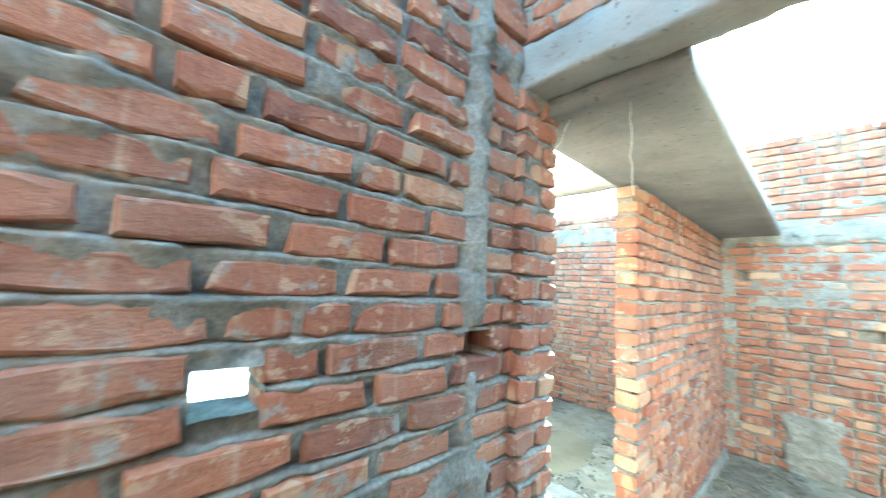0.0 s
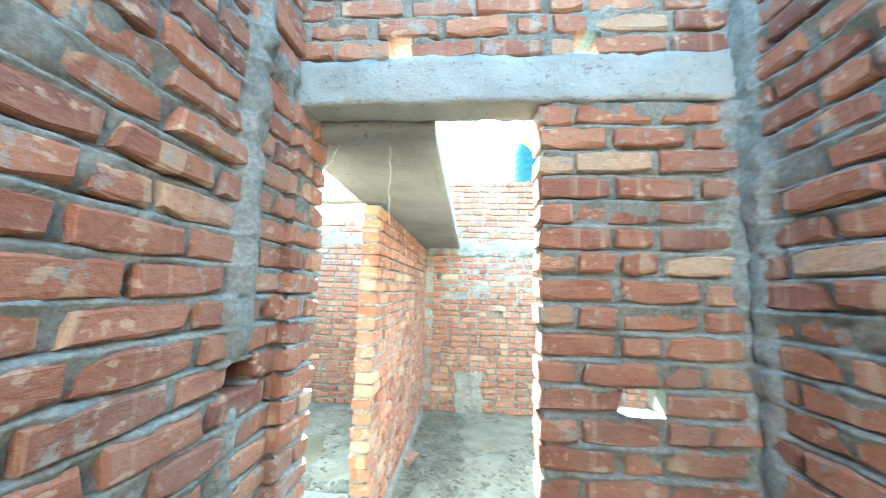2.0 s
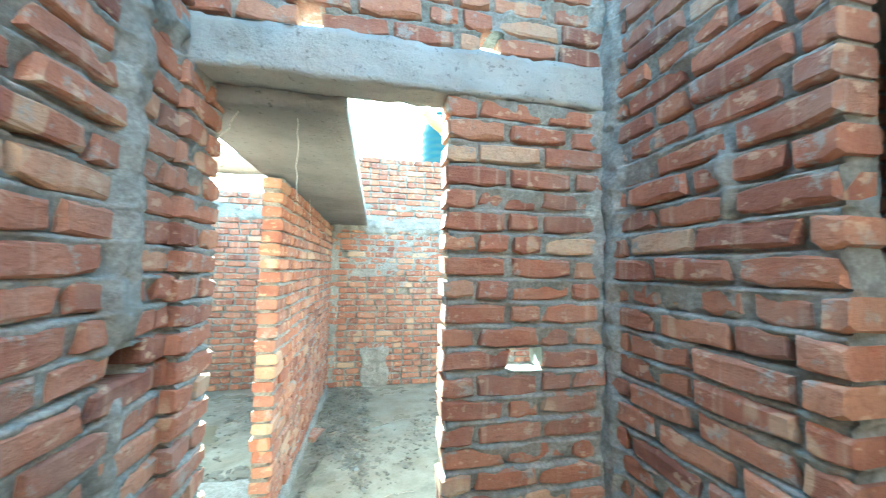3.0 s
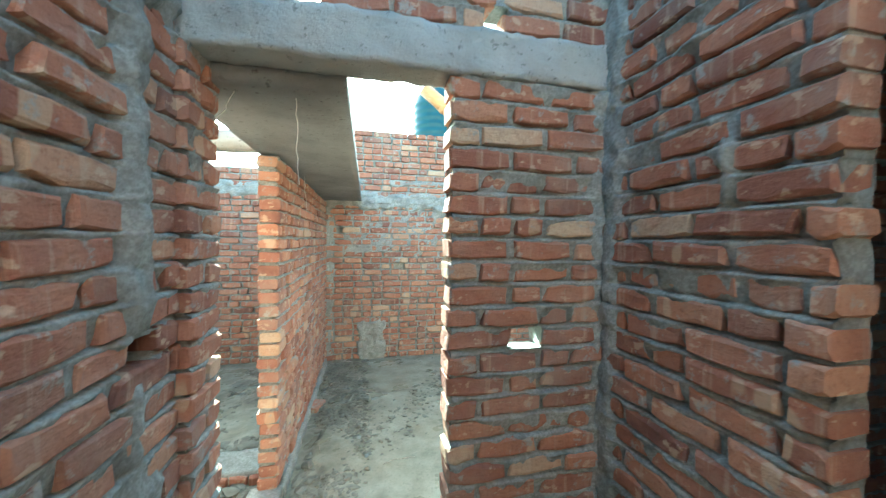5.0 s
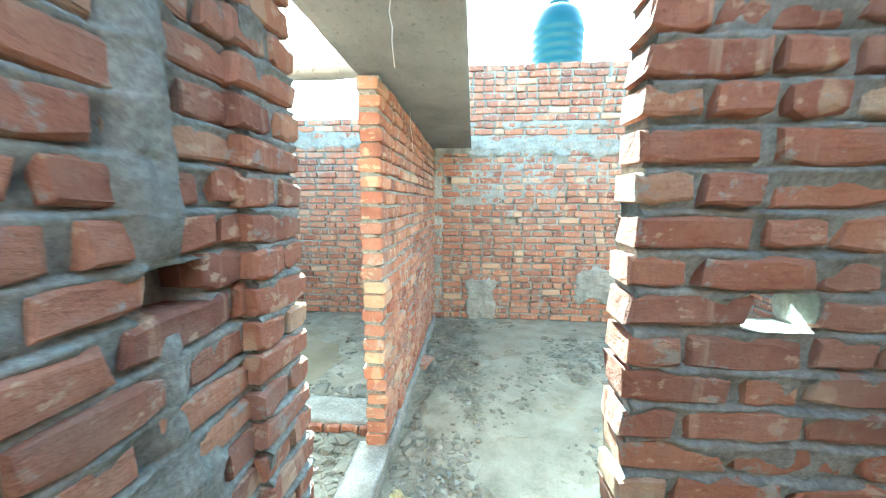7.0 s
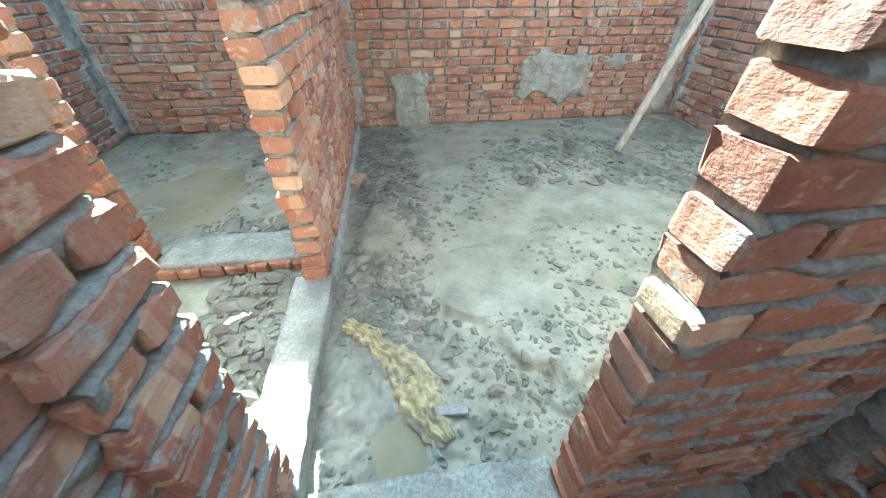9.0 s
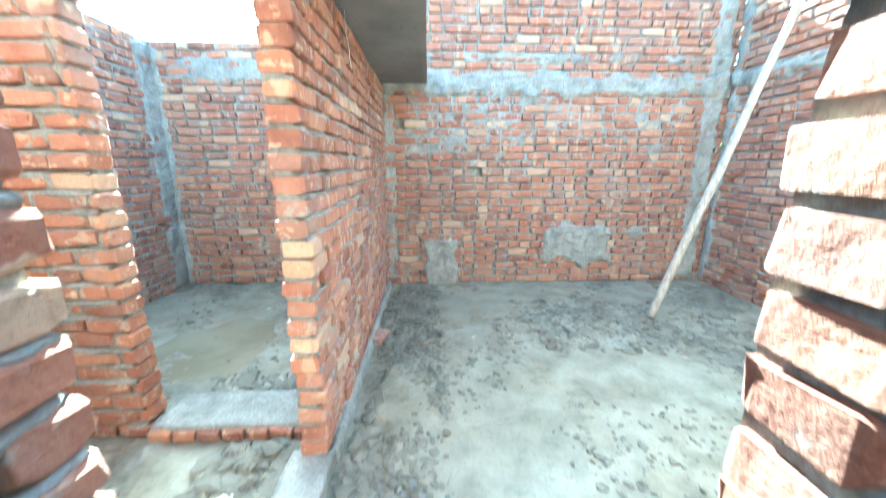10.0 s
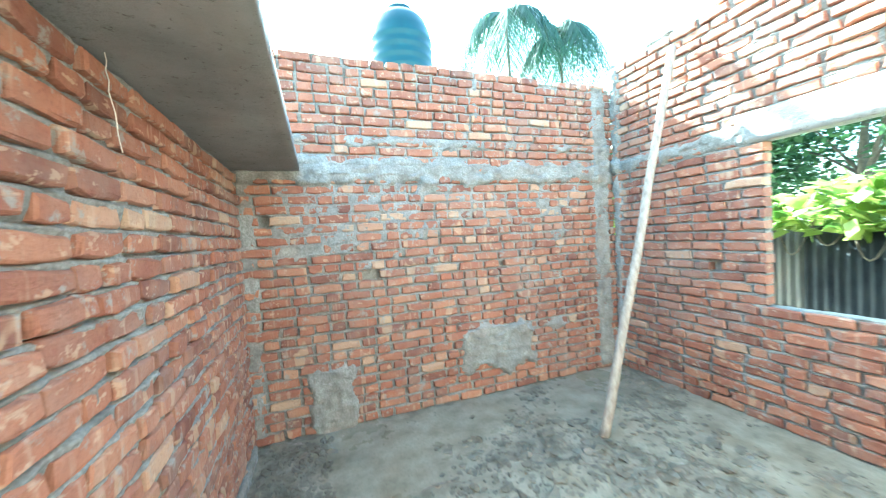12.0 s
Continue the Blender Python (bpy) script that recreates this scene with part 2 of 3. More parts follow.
def brick_shape(double):
    """One worn brick, its face at y = 0 and its depth along +y. Chamfered front, and back where double."""
    per = PERIM
    layers = [(0.0, 0.008), (0.004, 0.003), (0.013, 0.0), (DEEP - 0.013, 0.0), (DEEP - 0.004, 0.003), (DEEP, 0.008)] if double else [(0.0, 0.008), (0.004, 0.003), (0.013, 0.0), (DEEP - 0.02, 0.0)]
    wob = [(random.gauss(0, 0.0042), random.gauss(0, 0.0032)) for _ in per]
    chip = random.randrange(8)
    verts, n = [], len(per)
    for k, (y, inset) in enumerate(layers):
        for i, (px, pz) in enumerate(per):
            cut = inset + abs(random.gauss(0, 0.002))
            if k == 0 and i == chip:
                cut += 0.006
            if abs(px) > 0.4:
                cut += 0.0022 + abs(random.gauss(0, 0.0015))
            x = px * LONG + wob[i][0] - math.copysign(cut, px) * (1 if abs(px) > 0.4 else 0)
            z = pz * HIGH + wob[i][1] - math.copysign(cut, pz)
            verts.append((x, y + random.gauss(0, 0.0013), z))
    faces = []
    for k in range(len(layers) - 1):
        for i in range(n):
            j = (i + 1) % n
            faces.append((k * n + i, k * n + j, (k + 1) * n + j, (k + 1) * n + i))
    faces.append(tuple(range(n))[::-1])
    if double:
        faces.append(tuple(range((len(layers) - 1) * n, len(layers) * n)))
    return verts, faces


SHAPES = {d: [brick_shape(d) for _ in range(14)] for d in (False, True)}
MESHES = {d: [mesh("brick", v, f, BRICK, False) for v, f in SHAPES[d]] for d in (False, True)}
PENDING = []


def spans(u0, u1, cuts):
    out = [(u0, u1)]
    for a, b in cuts:
        nxt = []
        for s, e in out:
            if b <= s or a >= e:
                nxt.append((s, e))
                continue
            if a > s:
                nxt.append((s, a))
            if b < e:
                nxt.append((b, e))
        out = nxt
    return out


def wall(name, label, at, along, length, z0, z1, thick=DEEP, openings=(), plaster=(), holes=(), notches=(), double=False, cell=0.02, trim=(False, False), close=None, proud=0.0, headers=0.22, uneven_top=0.0, wild=1.0):
    """A brick wall that starts at the point `at` and runs `along` (a unit vector); its face looks to the right-hand side of that way.
    openings, holes and plaster are (u0, u1, z0, z1) on the wall; close = (u0, u1, z0, z1) is the stretch whose bricks are parts."""
    dx, dy = along
    face = Vector((dy, -dx, 0))
    nu = max(2, round(length / cell))
    rows = int((z1 - z0) / COURSE + 0.3)
    zs = np.array([z0 + (c + f) * COURSE for c in range(rows) for f in (0.0, 0.07, 0.14, 0.5, 0.86, 0.93)] + [z0 + rows * COURSE])
    lips = np.array([0.003, -0.014, -0.009, -0.006, 0.004, 0.007] * rows + [0.003])
    us, nz = np.linspace(0, length, nu + 1), len(zs) - 1
    U, Z = np.meshgrid(us, zs, indexing="ij")
    seed = (at[0] * 3.1 + at[1] * 7.7 + len(name)) % 40
    rough = fbm(U * 22 + seed, Z * 30 + seed, 3) - 0.5
    big = fbm(U * 5 + seed * 2, Z * 9 + seed, 3) - 0.5
    depth = -0.0045 + proud + rough * 0.034 + big * 0.022
    ridge = lips[None, :] * (0.2 + 1.6 * fbm(U * 9 + seed, Z * 11 + 5, 3))
    for a, b, c, d, *rest in plaster:
        edge = 0.10 * (fbm(U * 7 + seed, Z * 7 + 3, 3) - 0.5)
        inside = np.minimum(np.minimum(U - a, b - U), np.minimum(Z - c, d - Z)) + edge * (rest[1] if len(rest) > 1 else 1)
        cover = np.clip(inside / 0.03, 0, 1)
        depth = depth + cover * ((rest[0] if rest else 0.014) + 0.007 - proud)
        ridge = ridge * (1 - cover)
    depth = depth + ridge
    for a, b, c, d in notches:
        depth = np.where((U > a - 0.012) & (U < b + 0.012) & (Z > c - 0.012) & (Z < d + 0.012), -0.075, depth)
    back = -thick + 0.0085 - (fbm(U * 22 + seed + 9, Z * 30, 3) - 0.5) * 0.026 - (fbm(U * 5, Z * 9 + seed, 3) - 0.5) * 0.02
    cuts = list(openings) + list(holes)
    gone = np.zeros((nu, nz), bool)
    uc, zc = (us[:-1] + us[1:]) / 2, (zs[:-1] + zs[1:]) / 2
    for k, (a, b, c, d) in enumerate(cuts):
        rim = 0.017 if k < len(openings) else 0.010
        gone |= ((uc > a - rim) & (uc < b + rim))[:, None] & ((zc > c) & (zc < d))[None, :]
    gone |= (((uc < 0.018) & trim[0]) | ((uc > length - 0.018) & trim[1]))[:, None]
    if uneven_top:
        gone |= zc[None, :] > (z1 - uneven_top * fbm(uc * 3 + seed, uc * 0, 2))[:, None]
    verts = []
    for D in (depth, back):
        P = np.stack([at[0] + dx * U + face.x * D, at[1] + dy * U + face.y * D, Z], -1)
        verts.append(P.reshape(-1, 3))
    count = (nu + 1) * (nz + 1)
    faces = []
    idx = lambda i, j: i * (nz + 1) + j
    for i in range(nu):
        for j in range(nz):
            if gone[i, j]:
                continue
            q = (idx(i, j), idx(i + 1, j), idx(i + 1, j + 1), idx(i, j + 1))
            faces.append(q)
            faces.append(tuple(count + k for k in q[::-1]))
            for ii, jj, e in ((i - 1, j, (q[3], q[0])), (i + 1, j, (q[1], q[2])), (i, j - 1, (q[0], q[1])), (i, j + 1, (q[2], q[3]))):
                if ii < 0 or jj < 0 or ii >= nu or jj >= nz or gone[ii, jj]:
                    faces.append((e[0] + count, e[1] + count, e[1], e[0])[::-1])
    ob = new(name, mesh(name, np.concatenate(verts), faces, MORT))
    tagged(ob, label, "wall", "", "structure")
    PENDING.append((ob, at, along, face, length, z0, z1, cuts + list(notches), double, close, headers, uneven_top, seed, wild))
    return ob


def lay_bricks():
    for ob, at, along, face, length, z0, z1, cuts, double, close, headers, uneven, seed, wild in PENDING:
        rest_v, rest_f = [], []
        made = 0
        courses = int((z1 - z0) / COURSE + 0.3)
        turn = Matrix(((along[0], -face.x, 0), (along[1], -face.y, 0), (0, 0, 1))).to_4x4()
        for c in range(courses):
            zc = z0 + (c + 0.5) * COURSE
            here = [(a, b) for a, b, lo, hi in cuts if lo - 0.02 < zc < hi + 0.02]
            for s, e in spans(0.0, length, here):
                u = s + 0.004
                first = True
                while u < e - 0.03:
                    full = LONG * random.uniform(0.94, 1.06) if random.random() > headers else LONG * 0.48
                    if first:
                        full = LONG * (0.98 if c % 2 else 0.48)
                        first = False
                    ln = min(full, e - u - 0.004)
                    if e - (u + ln) < 0.05:
                        ln = e - u - 0.004
                    mid = u + ln / 2
                    if uneven and zc > z1 - uneven * float(fbm(np.array([mid * 3 + seed]), np.array([0.0]), 2)[0]):
                        u += ln + 0.014
                        continue
                    k = random.randrange(14)
                    out = random.gauss(0.0045, 0.0050 * wild)
                    m = Matrix.Translation((at[0] + along[0] * mid + face.x * out, at[1] + along[1] * mid + face.y * out, zc + random.gauss(0, 0.002) + 0.008 * noise.noise((mid * 1.7 + seed, c * 0.25, seed)))) @ turn
                    m = m @ pose(0, 0, 0, random.gauss(0, 1.0 * wild), random.gauss(0, 0.85), random.gauss(0, 0.8 * wild)) @ Matrix.Diagonal((ln / LONG, 1, random.uniform(0.95, 1.06), 1))
                    near = close and made < 300 and close[0] <= mid <= close[1] and close[2] <= zc <= close[3]
                    if near:
                        b = new("brick", MESHES[double][k])
                        b.parent = ob
                        b.matrix_local = m
                        made += 1
                    else:
                        vs, fs = SHAPES[double][k]
                        o = len(rest_v)
                        rest_v += [m @ Vector(v) for v in vs]
                        rest_f += [tuple(i + o for i in f) for f in fs]
                    u += ln + random.uniform(0.008, 0.020)
        if rest_f:
            me = mesh("brickwork", rest_v, rest_f, BRICK_FAR, False)
            r = new("brickwork", me)
            r.parent = ob
            tagged(r, kind="stuff")


# ---- the plan ----
AX, BY, CX, DX, EY, FX = -0.665, 0.87, 0.72, -0.645, 4.33, 2.86
LINTEL = 27 * COURSE          # underside of the door lintel, 2.106
ABOVE = 29 * COURSE           # top of the lintel, 2.262
TOP = 38 * COURSE             # wall tops, 2.964
JL, JR = -0.592, 0.118         # door jambs
DW = DEEP

wall("wall_corridor_left", "rough red brick wall with a mortar-filled chase", (AX, BY - 2.6), (0, 1), 2.6 + 0.002, 0, TOP + 2 * COURSE, thick=0.115,
     holes=[(1.77, 1.855, 1.215, 1.29)], notches=[(2.37, 2.46, 1.247, 1.305)], plaster=[(2.335, 2.435, 1.31, 3.2, 0.028, 0.3), (2.2, 2.58, 2.13, 2.24, 0.010), (2.36, 2.43, 0.9, 1.24, 0.010, 0.5), (2.27, 2.50, 0.0, 0.98, 0.014, 0.8)],
     double=True, cell=0.012, close=(1.25, 2.6, 0.7, 2.4), headers=0.16)
wall("wall_door", "red brick wall with a doorway under a concrete lintel", (-0.775, BY), (1, 0), 3.75, 0, TOP + 3 * COURSE,
     openings=[(-0.1, JR + 0.775, -0.1, LINTEL), (-0.1, 1.505, LINTEL, ABOVE)],
     holes=[(1.135, 1.245, 1.17, 1.25), (0.42, 0.48, 2.255, 2.35), (1.02, 1.08, 2.255, 2.35)],
     plaster=[(1.43, 1.53, 0, 3.2, 0.006, 0.9), (0.88, 1.5, 2.06, 2.11, 0.006)], double=True, cell=0.013, close=(0, 1.5, 0, 2.8), headers=0.16)
wall("wall_jamb_left", "rough red brick door jamb a brick deep, smeared with mortar", (-0.635, 0.835), (0, 1), 0.222, 0, LINTEL, thick=0.14, trim=(True, True),
     double=True, cell=0.010, close=(0, 0.3, 0, 2.2), headers=0.0, wild=1.15)
wall("wall_corridor_right", "red brick wall with smeared mortar and an open end", (CX, BY + 0.003), (0, -1), BY - 0.205, 0, TOP + 2 * COURSE, trim=(False, True),
     plaster=[(-0.03, 0.09, 0, 3.2, 0.012, 0.9), (0.40, 0.50, 1.62, 1.84, 0.018)], double=True, cell=0.012, close=(0, 0.8, 0, 2.6), headers=0.12)
# unseen stretch, brought forward so that less light enters the room behind
wall("wall_corridor_right_rear", "unseen red brick wall narrowing an unlit doorway", (CX, -0.50), (0, -1), 1.23, 0, TOP + 2 * COURSE, close=None, double=True)
wall("wall_corridor_end", "red brick wall closing the corridor", (2.86, -1.73), (-1, 0), 3.65, 0, TOP, close=None)
wall("wall_dark_room", "red brick wall of an unlit room", (FX, 0.86), (0, -1), 2.6, 0, 2.5, close=None)
wall("wall_partition", "orange-lit red brick partition wall under the slab", (DX, 1.895), (0, 1), EY - 1.899, 0.0, 26 * COURSE + 0.02, thick=DW, trim=(True, False),
     double=True, cell=0.016, proud=-0.010, close=(0.0, 1.6, 0, 2.1), headers=0.30)
wall("wall_far", "patched red brick wall with grey mortar bands", (DX - 0.14, EY), (1, 0), FX - DX + 0.16, 0, TOP + 0.01,
     notches=[(0.99, 1.12, 1.165, 1.24), (0.27, 0.33, 1.64, 1.70), (2.25, 2.30, 1.17, 1.22)],
     plaster=[(0.14, 3.7, 1.95, 2.17, 0.015, 1.2), (0.3, 3.6, 2.26, 2.34, 0.007, 1.4), (0.5, 0.90, -0.1, 0.50, 0.022, 1.4), (1.85, 2.62, 0.20, 0.64, 0.022, 2.4), (2.4, 3.1, 0.5, 0.62, 0.009, 2.0),
              (3.38, 3.6, 0, 3.1, 0.014, 0.5), (0.35, 1.6, 1.35, 1.95, -0.004, 4.5), (1.5, 3.2, 1.5, 1.95, -0.006, 5.0), (0.1, 0.24, 0, 2.1, 0.004, 0.8), (2.04, 2.12, 2.5, 2.9, 0.008, 0.6)],
     cell=0.017, proud=-0.010, close=(0.1, 3.4, 0.0, 1.55), headers=0.55, uneven_top=0.07)
wall("wall_window", "red brick wall with a window opening and a sunlit top", (FX, EY), (0, -1), EY - BY - 0.1, 0, TOP + 3 * COURSE,
     openings=[(EY - 2.99, EY - 2.235, 11 * COURSE, ABOVE)], notches=[(0.96, 1.04, 1.095, 1.16), (0.19, 0.25, 1.095, 1.15), (2.33, 2.42, 1.095, 1.16)],
     plaster=[(0, 0.12, 0, 3.1, 0.012, 0.5), (0.02, 1.25, 2.03, 2.19, 0.017, 1.0)], cell=0.017, proud=-0.010, close=(0.3, 2.4, 0.3, 1.8), headers=0.2, uneven_top=0.10)
wall("wall_side_room_front", "dark red brick wall beside a doorway", (-3.0, 2.12), (1, 0), 3.0 - 1.53, 0, 30 * COURSE, trim=(False, True), double=True, close=(0.6, 1.5, 0, 2.2))
wall("wall_side_room_far", "damp dark red brick wall, mossy at the top", (-2.95, 4.40), (1, 0), 2.28, 0, 31 * COURSE,
     plaster=[(0, 0.18, 0, 2.4, 0.012, 0.6), (0.2, 2.3, 2.05, 2.3, 0.008, 1.5)], proud=-0.010, close=(0.3, 2.3, 0.6, 2.2), headers=0.35)
wall("wall_side_room_left", "damp dark red brick wall", (-2.85, 1.0), (0, 1), 3.45, 0, 31 * COURSE, plaster=[(3.2, 3.45, 0, 2.4, 0.012, 0.6)], close=None, headers=0.3)
wall("wall_passage", "red brick wall beside the passage", (-0.79, 0.985), (-1, 0), 2.1, 0, TOP, close=None)


# floor with uneven wet mud
def screed(x, y):
    """Smooth spread of cement slurry with a broken edge, 0 to 1."""
    d = 1.0 - np.hypot((x - 0.62) / 1.05, (y - 2.35) / 1.0) + 0.55 * (fbm(x * 2.2 + 7, y * 2.2 + 2, 4) - 0.5)
    return np.clip(d * 22, 0, 1)


def heap(x, y):
    """Lumpy churned mud round the doorway and in the passage."""
    door = np.clip(1.3 - np.abs(y - 1.25) / 0.32, 0, 1) * np.clip((0.75 - np.abs(x - 0.05)) / 0.15, 0, 1)
    alley = np.clip((0.26 - np.abs(x + 1.0)) / 0.12, 0, 1) * np.clip((0.5 - np.abs(y - 1.6)) / 0.15, 0, 1)
    lump = np.abs(fbm(x * 11 + 3, y * 11 + 8, 4) - 0.5) * 2
    wet = np.exp(-(((x + 0.34) / 0.13) ** 2 + ((y - 1.13) / 0.15) ** 2))
    return 0.055 * door * (lump - 0.22) * (1 - screed(x, y)) * (1 - wet) + 0.085 * alley * lump


def ground_height(x, y):
    clump = np.clip((fbm(x * 1.6 + 4, y * 1.6 + 9, 3) - 0.53) * 5, 0, 1)
    edge = np.clip(1 - np.abs(x - DX - 0.28) / 0.32, 0, 1) * ((y > 1.0) & (y < 4.3))
    churn = np.maximum(clump, 0.8 * edge) * (1 - 0.75 * screed(x, y))
    lumps = 1 - np.abs(2 * fbm(x * 17, y * 17, 3) - 1)
    h = 0.012 * (fbm(x * 3, y * 3, 3) - 0.5) + (0.003 + 0.045 * churn) * (fbm(x * 14, y * 14, 4) - 0.42) + 0.020 * churn * (lumps - 0.6)
    pit = np.exp(-(((x + 0.34) / 0.11) ** 2 + ((y - 1.13) / 0.13) ** 2)) + np.exp(-(((x + 1.75) / 0.45) ** 2 + ((y - 3.0) / 0.55) ** 2))
    return h - 0.03 * pit + 0.026 * screed(x, y) + heap(x, y)


def churned(x, y):
    """How far the mud is trodden up, 0 to 1."""
    clump = np.clip((fbm(x * 1.6 + 4, y * 1.6 + 9, 3) - 0.53) * 5, 0, 1)
    edge = np.clip(1 - np.abs(x - DX - 0.22) / 0.34, 0, 1) * ((y > 1.0) & (y < 4.3))
    return np.maximum(clump, edge) + 0.9 * (fbm(x * 9, y * 9, 4) - 0.5) - 0.8 * screed(x, y)


gx, gy = np.linspace(-3.0, 2.9, 560), np.linspace(-1.8, 4.5, 600)
X, Y = np.meshgrid(gx, gy, indexing="ij")
V = np.stack([X, Y, ground_height(X, Y)], -1).reshape(-1, 3)
quads = [(i * 600 + j, (i + 1) * 600 + j, (i + 1) * 600 + j + 1, i * 600 + j + 1) for i in range(559) for j in range(599)]
floor_mesh = mesh("floor", V, quads, MUD)
floor_mesh.materials.append(SOIL)
mask = churned((X[:-1, :-1] + X[1:, 1:]) / 2, (Y[:-1, :-1] + Y[1:, 1:]) / 2) > 0.42
# unseen corridor floor also takes the darker soil, to bounce less light onto walls
mask |= (Y[:-1, :-1] < 0.8)
floor_mesh.polygons.foreach_set("material_index", mask.astype(int).ravel())
tagged(new("floor", floor_mesh), "trodden wet grey mud and cement floor", "floor", "", "structure")
bm = bmesh.new()
bmesh.ops.create_grid(bm, x_segments=2, y_segments=2, size=900)
bmesh.ops.translate(bm, verts=bm.verts, vec=(0, 0, -0.08))
tagged(part("ground", bm, MUD), "bare earth ground outside the walls", "ground", "", "structure")

# concrete: lintels, slab, ledge, sills
lintel = part("lintel_door", rough_block(-0.772, CX - 0.002, BY - 0.012, BY + 0.118, LINTEL + 0.001, ABOVE + 0.002, 0.02, 0.012), CONC, None, "", True)
tagged(lintel, "rough cast concrete door lintel", "lintel", "", "structure")
slab = part("slab_loft", rough_block(-0.765, -0.215, 0.978, EY - 0.003, 2.048, 2.125, 0.05, 0.003, 2), FORMED_SHADED, None, "", True)
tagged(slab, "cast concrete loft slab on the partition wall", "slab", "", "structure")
lw = part("lintel_window", rough_block(FX - 0.006, FX + 0.12, 2.06, 3.16, 2.035, ABOVE - 0.004, 0.04, 0.005, 5), CONC, None, "", True)
tagged(lw, "cast concrete window lintel", "lintel", "", "structure")
ls = part("lintel_side_room", rough_block(-1.75, -0.77, 2.02, 2.13, 2.085, 2.19, 0.04, 0.005, 6), CONC, None, "", True)
tagged(ls, "cast concrete lintel over the side room doorway", "lintel", "", "structure")
sw = part("sill_window", rough_block(FX + 0.006, FX + 0.104, 2.238, 2.988, 11 * COURSE - 0.03, 11 * COURSE + 0.002, 0.03, 0.006, 7), MORT, None, "", True)
tagged(sw, "mortar window sill", "sill", "", "structure")
lg = part("ledge_partition", rough_block(-0.80, -0.625, 0.99, 1.93, -0.05, 0.085, 0.02, 0.007, 8), MORT, None, "", True)
tagged(lg, "smeared mortar ledge in line with the partition", "ledge", "", "structure")
lg2 = part("skirt_partition", rough_block(DX - 0.01, DX + 0.03, 1.93, EY - 0.1, -0.05, 0.07, 0.03, 0.012, 9), MORT, None, "", True)
tagged(lg2, "mortar skirt along the foot of the partition", "skirt", "", "structure")
td = part("threshold_door", rough_block(JL - 0.005, JR + 0.005, BY - 0.005, BY + 0.135, -0.05, 0.055, 0.02, 0.008, 12), MORT, None, "", True)
tagged(td, "smeared mortar threshold of the doorway", "threshold", "", "structure")
sill = part("threshold_side_room", rough_block(-1.53, -0.775, 2.10, 2.36, -0.05, 0.075, 0.03, 0.012, 10), MORT, None, "", True)
tagged(sill, "mortared brick threshold of the side room", "threshold", "", "structure")
for k in range(7):
    b = new("brick", MESHES[True][k])
    b.parent = sill
    b.matrix_local = pose(-1.48 + k * 0.112, 2.075, 0.03, 3, 0, random.uniform(-3, 3)) @ Matrix.Diagonal((0.46, 1, 0.9, 1))
bm = bmesh.new()
add_box(bm, CX + 0.11, FX, -1.75, BY - 0.005, 2.5, 2.6)
tagged(part("ceiling_dark_room", bm, CONC), "cast concrete ceiling of the unlit room", "ceiling", "", "structure")

# standing water
for (cx, cy, rx, ry, z) in ((-1.75, 3.0, 0.55, 0.62, -0.012), (-0.34, 1.13, 0.13, 0.15, -0.008)):
    vs, n = [(cx, cy, z)], 40
    for k in range(n):
        a = k * math.tau / n
        r = 0.8 + 0.35 * noise.noise((math.cos(a) * 1.3 + cx, math.sin(a) * 1.3, 3))
        vs.append((cx + rx * r * math.cos(a), cy + ry * r * math.sin(a), z))
    ob = new("puddle", mesh("puddle", vs, [(0, 1 + k, 1 + (k + 1) % n) for k in range(n)], WATER))
    tagged(ob, "shallow muddy puddle on the floor", "puddle", "", "structure")

# ---- mud clods and rubble ----
bm = bmesh.new()
bmesh.ops.create_icosphere(bm, subdivisions=1, radius=1.0)
ICO_V = np.array([v.co[:] for v in bm.verts])
ICO_F = [tuple(v.index for v in f.verts) for f in bm.faces]
bm.free()


def clods(name, label, area, count, size, keep, material):
    vs, fs = [], []
    x0, x1, y0, y1 = area
    while count:
        x, y = rng.uniform(x0, x1), rng.uniform(y0, y1)
        w = float(fbm(np.array([x * 1.6 + 4]), np.array([y * 1.6 + 9]), 3)[0])
        if w < keep + rng.normal(0, 0.035):
            continue
        count -= 1
        s = size * rng.lognormal(0, 0.5)
        s = min(s, size * 3)
        p = ICO_V * (1 + rng.normal(0, 0.33, (len(ICO_V), 1))) * np.array([s * rng.uniform(0.7, 1.6), s * rng.uniform(0.7, 1.4), s * rng.uniform(0.22, 0.5)])
        a = rng.uniform(0, 6.28)
        q = p.copy()
        q[:, 0], q[:, 1] = p[:, 0] * math.cos(a) - p[:, 1] * math.sin(a), p[:, 0] * math.sin(a) + p[:, 1] * math.cos(a)
        h = float(ground_height(np.array([x]), np.array([y]))[0])
        o = len(vs)
        vs += list(q + np.array([x, y, h + s * 0.16]))
        fs += [tuple(i + o for i in f) for f in ICO_F]
    tagged(new(name, mesh(name, vs, fs, material, False)), label, "rubble", "", "stuff")


clods("mud_clods", "scattered clods of grey mud on the floor", (-0.6, 2.8, 1.05, 4.25), 2300, 0.0088, 0.53, CLOD)
clods("trodden_clods", "dark broken clods trodden round the foot of the pole", (0.55, 2.5, 2.75, 3.75), 650, 0.0145, 0.43, CLOD)
clods("brick_rubble", "broken mortar and soil along the partition foot", (-0.58, -0.12, 1.5, 4.2), 1300, 0.012, 0.38, CLOD)
clods("passage_rubble", "heap of grey mortar lumps in the passage", (-1.2, -0.82, 1.15, 2.06), 560, 0.019, 0.25, CLOD)
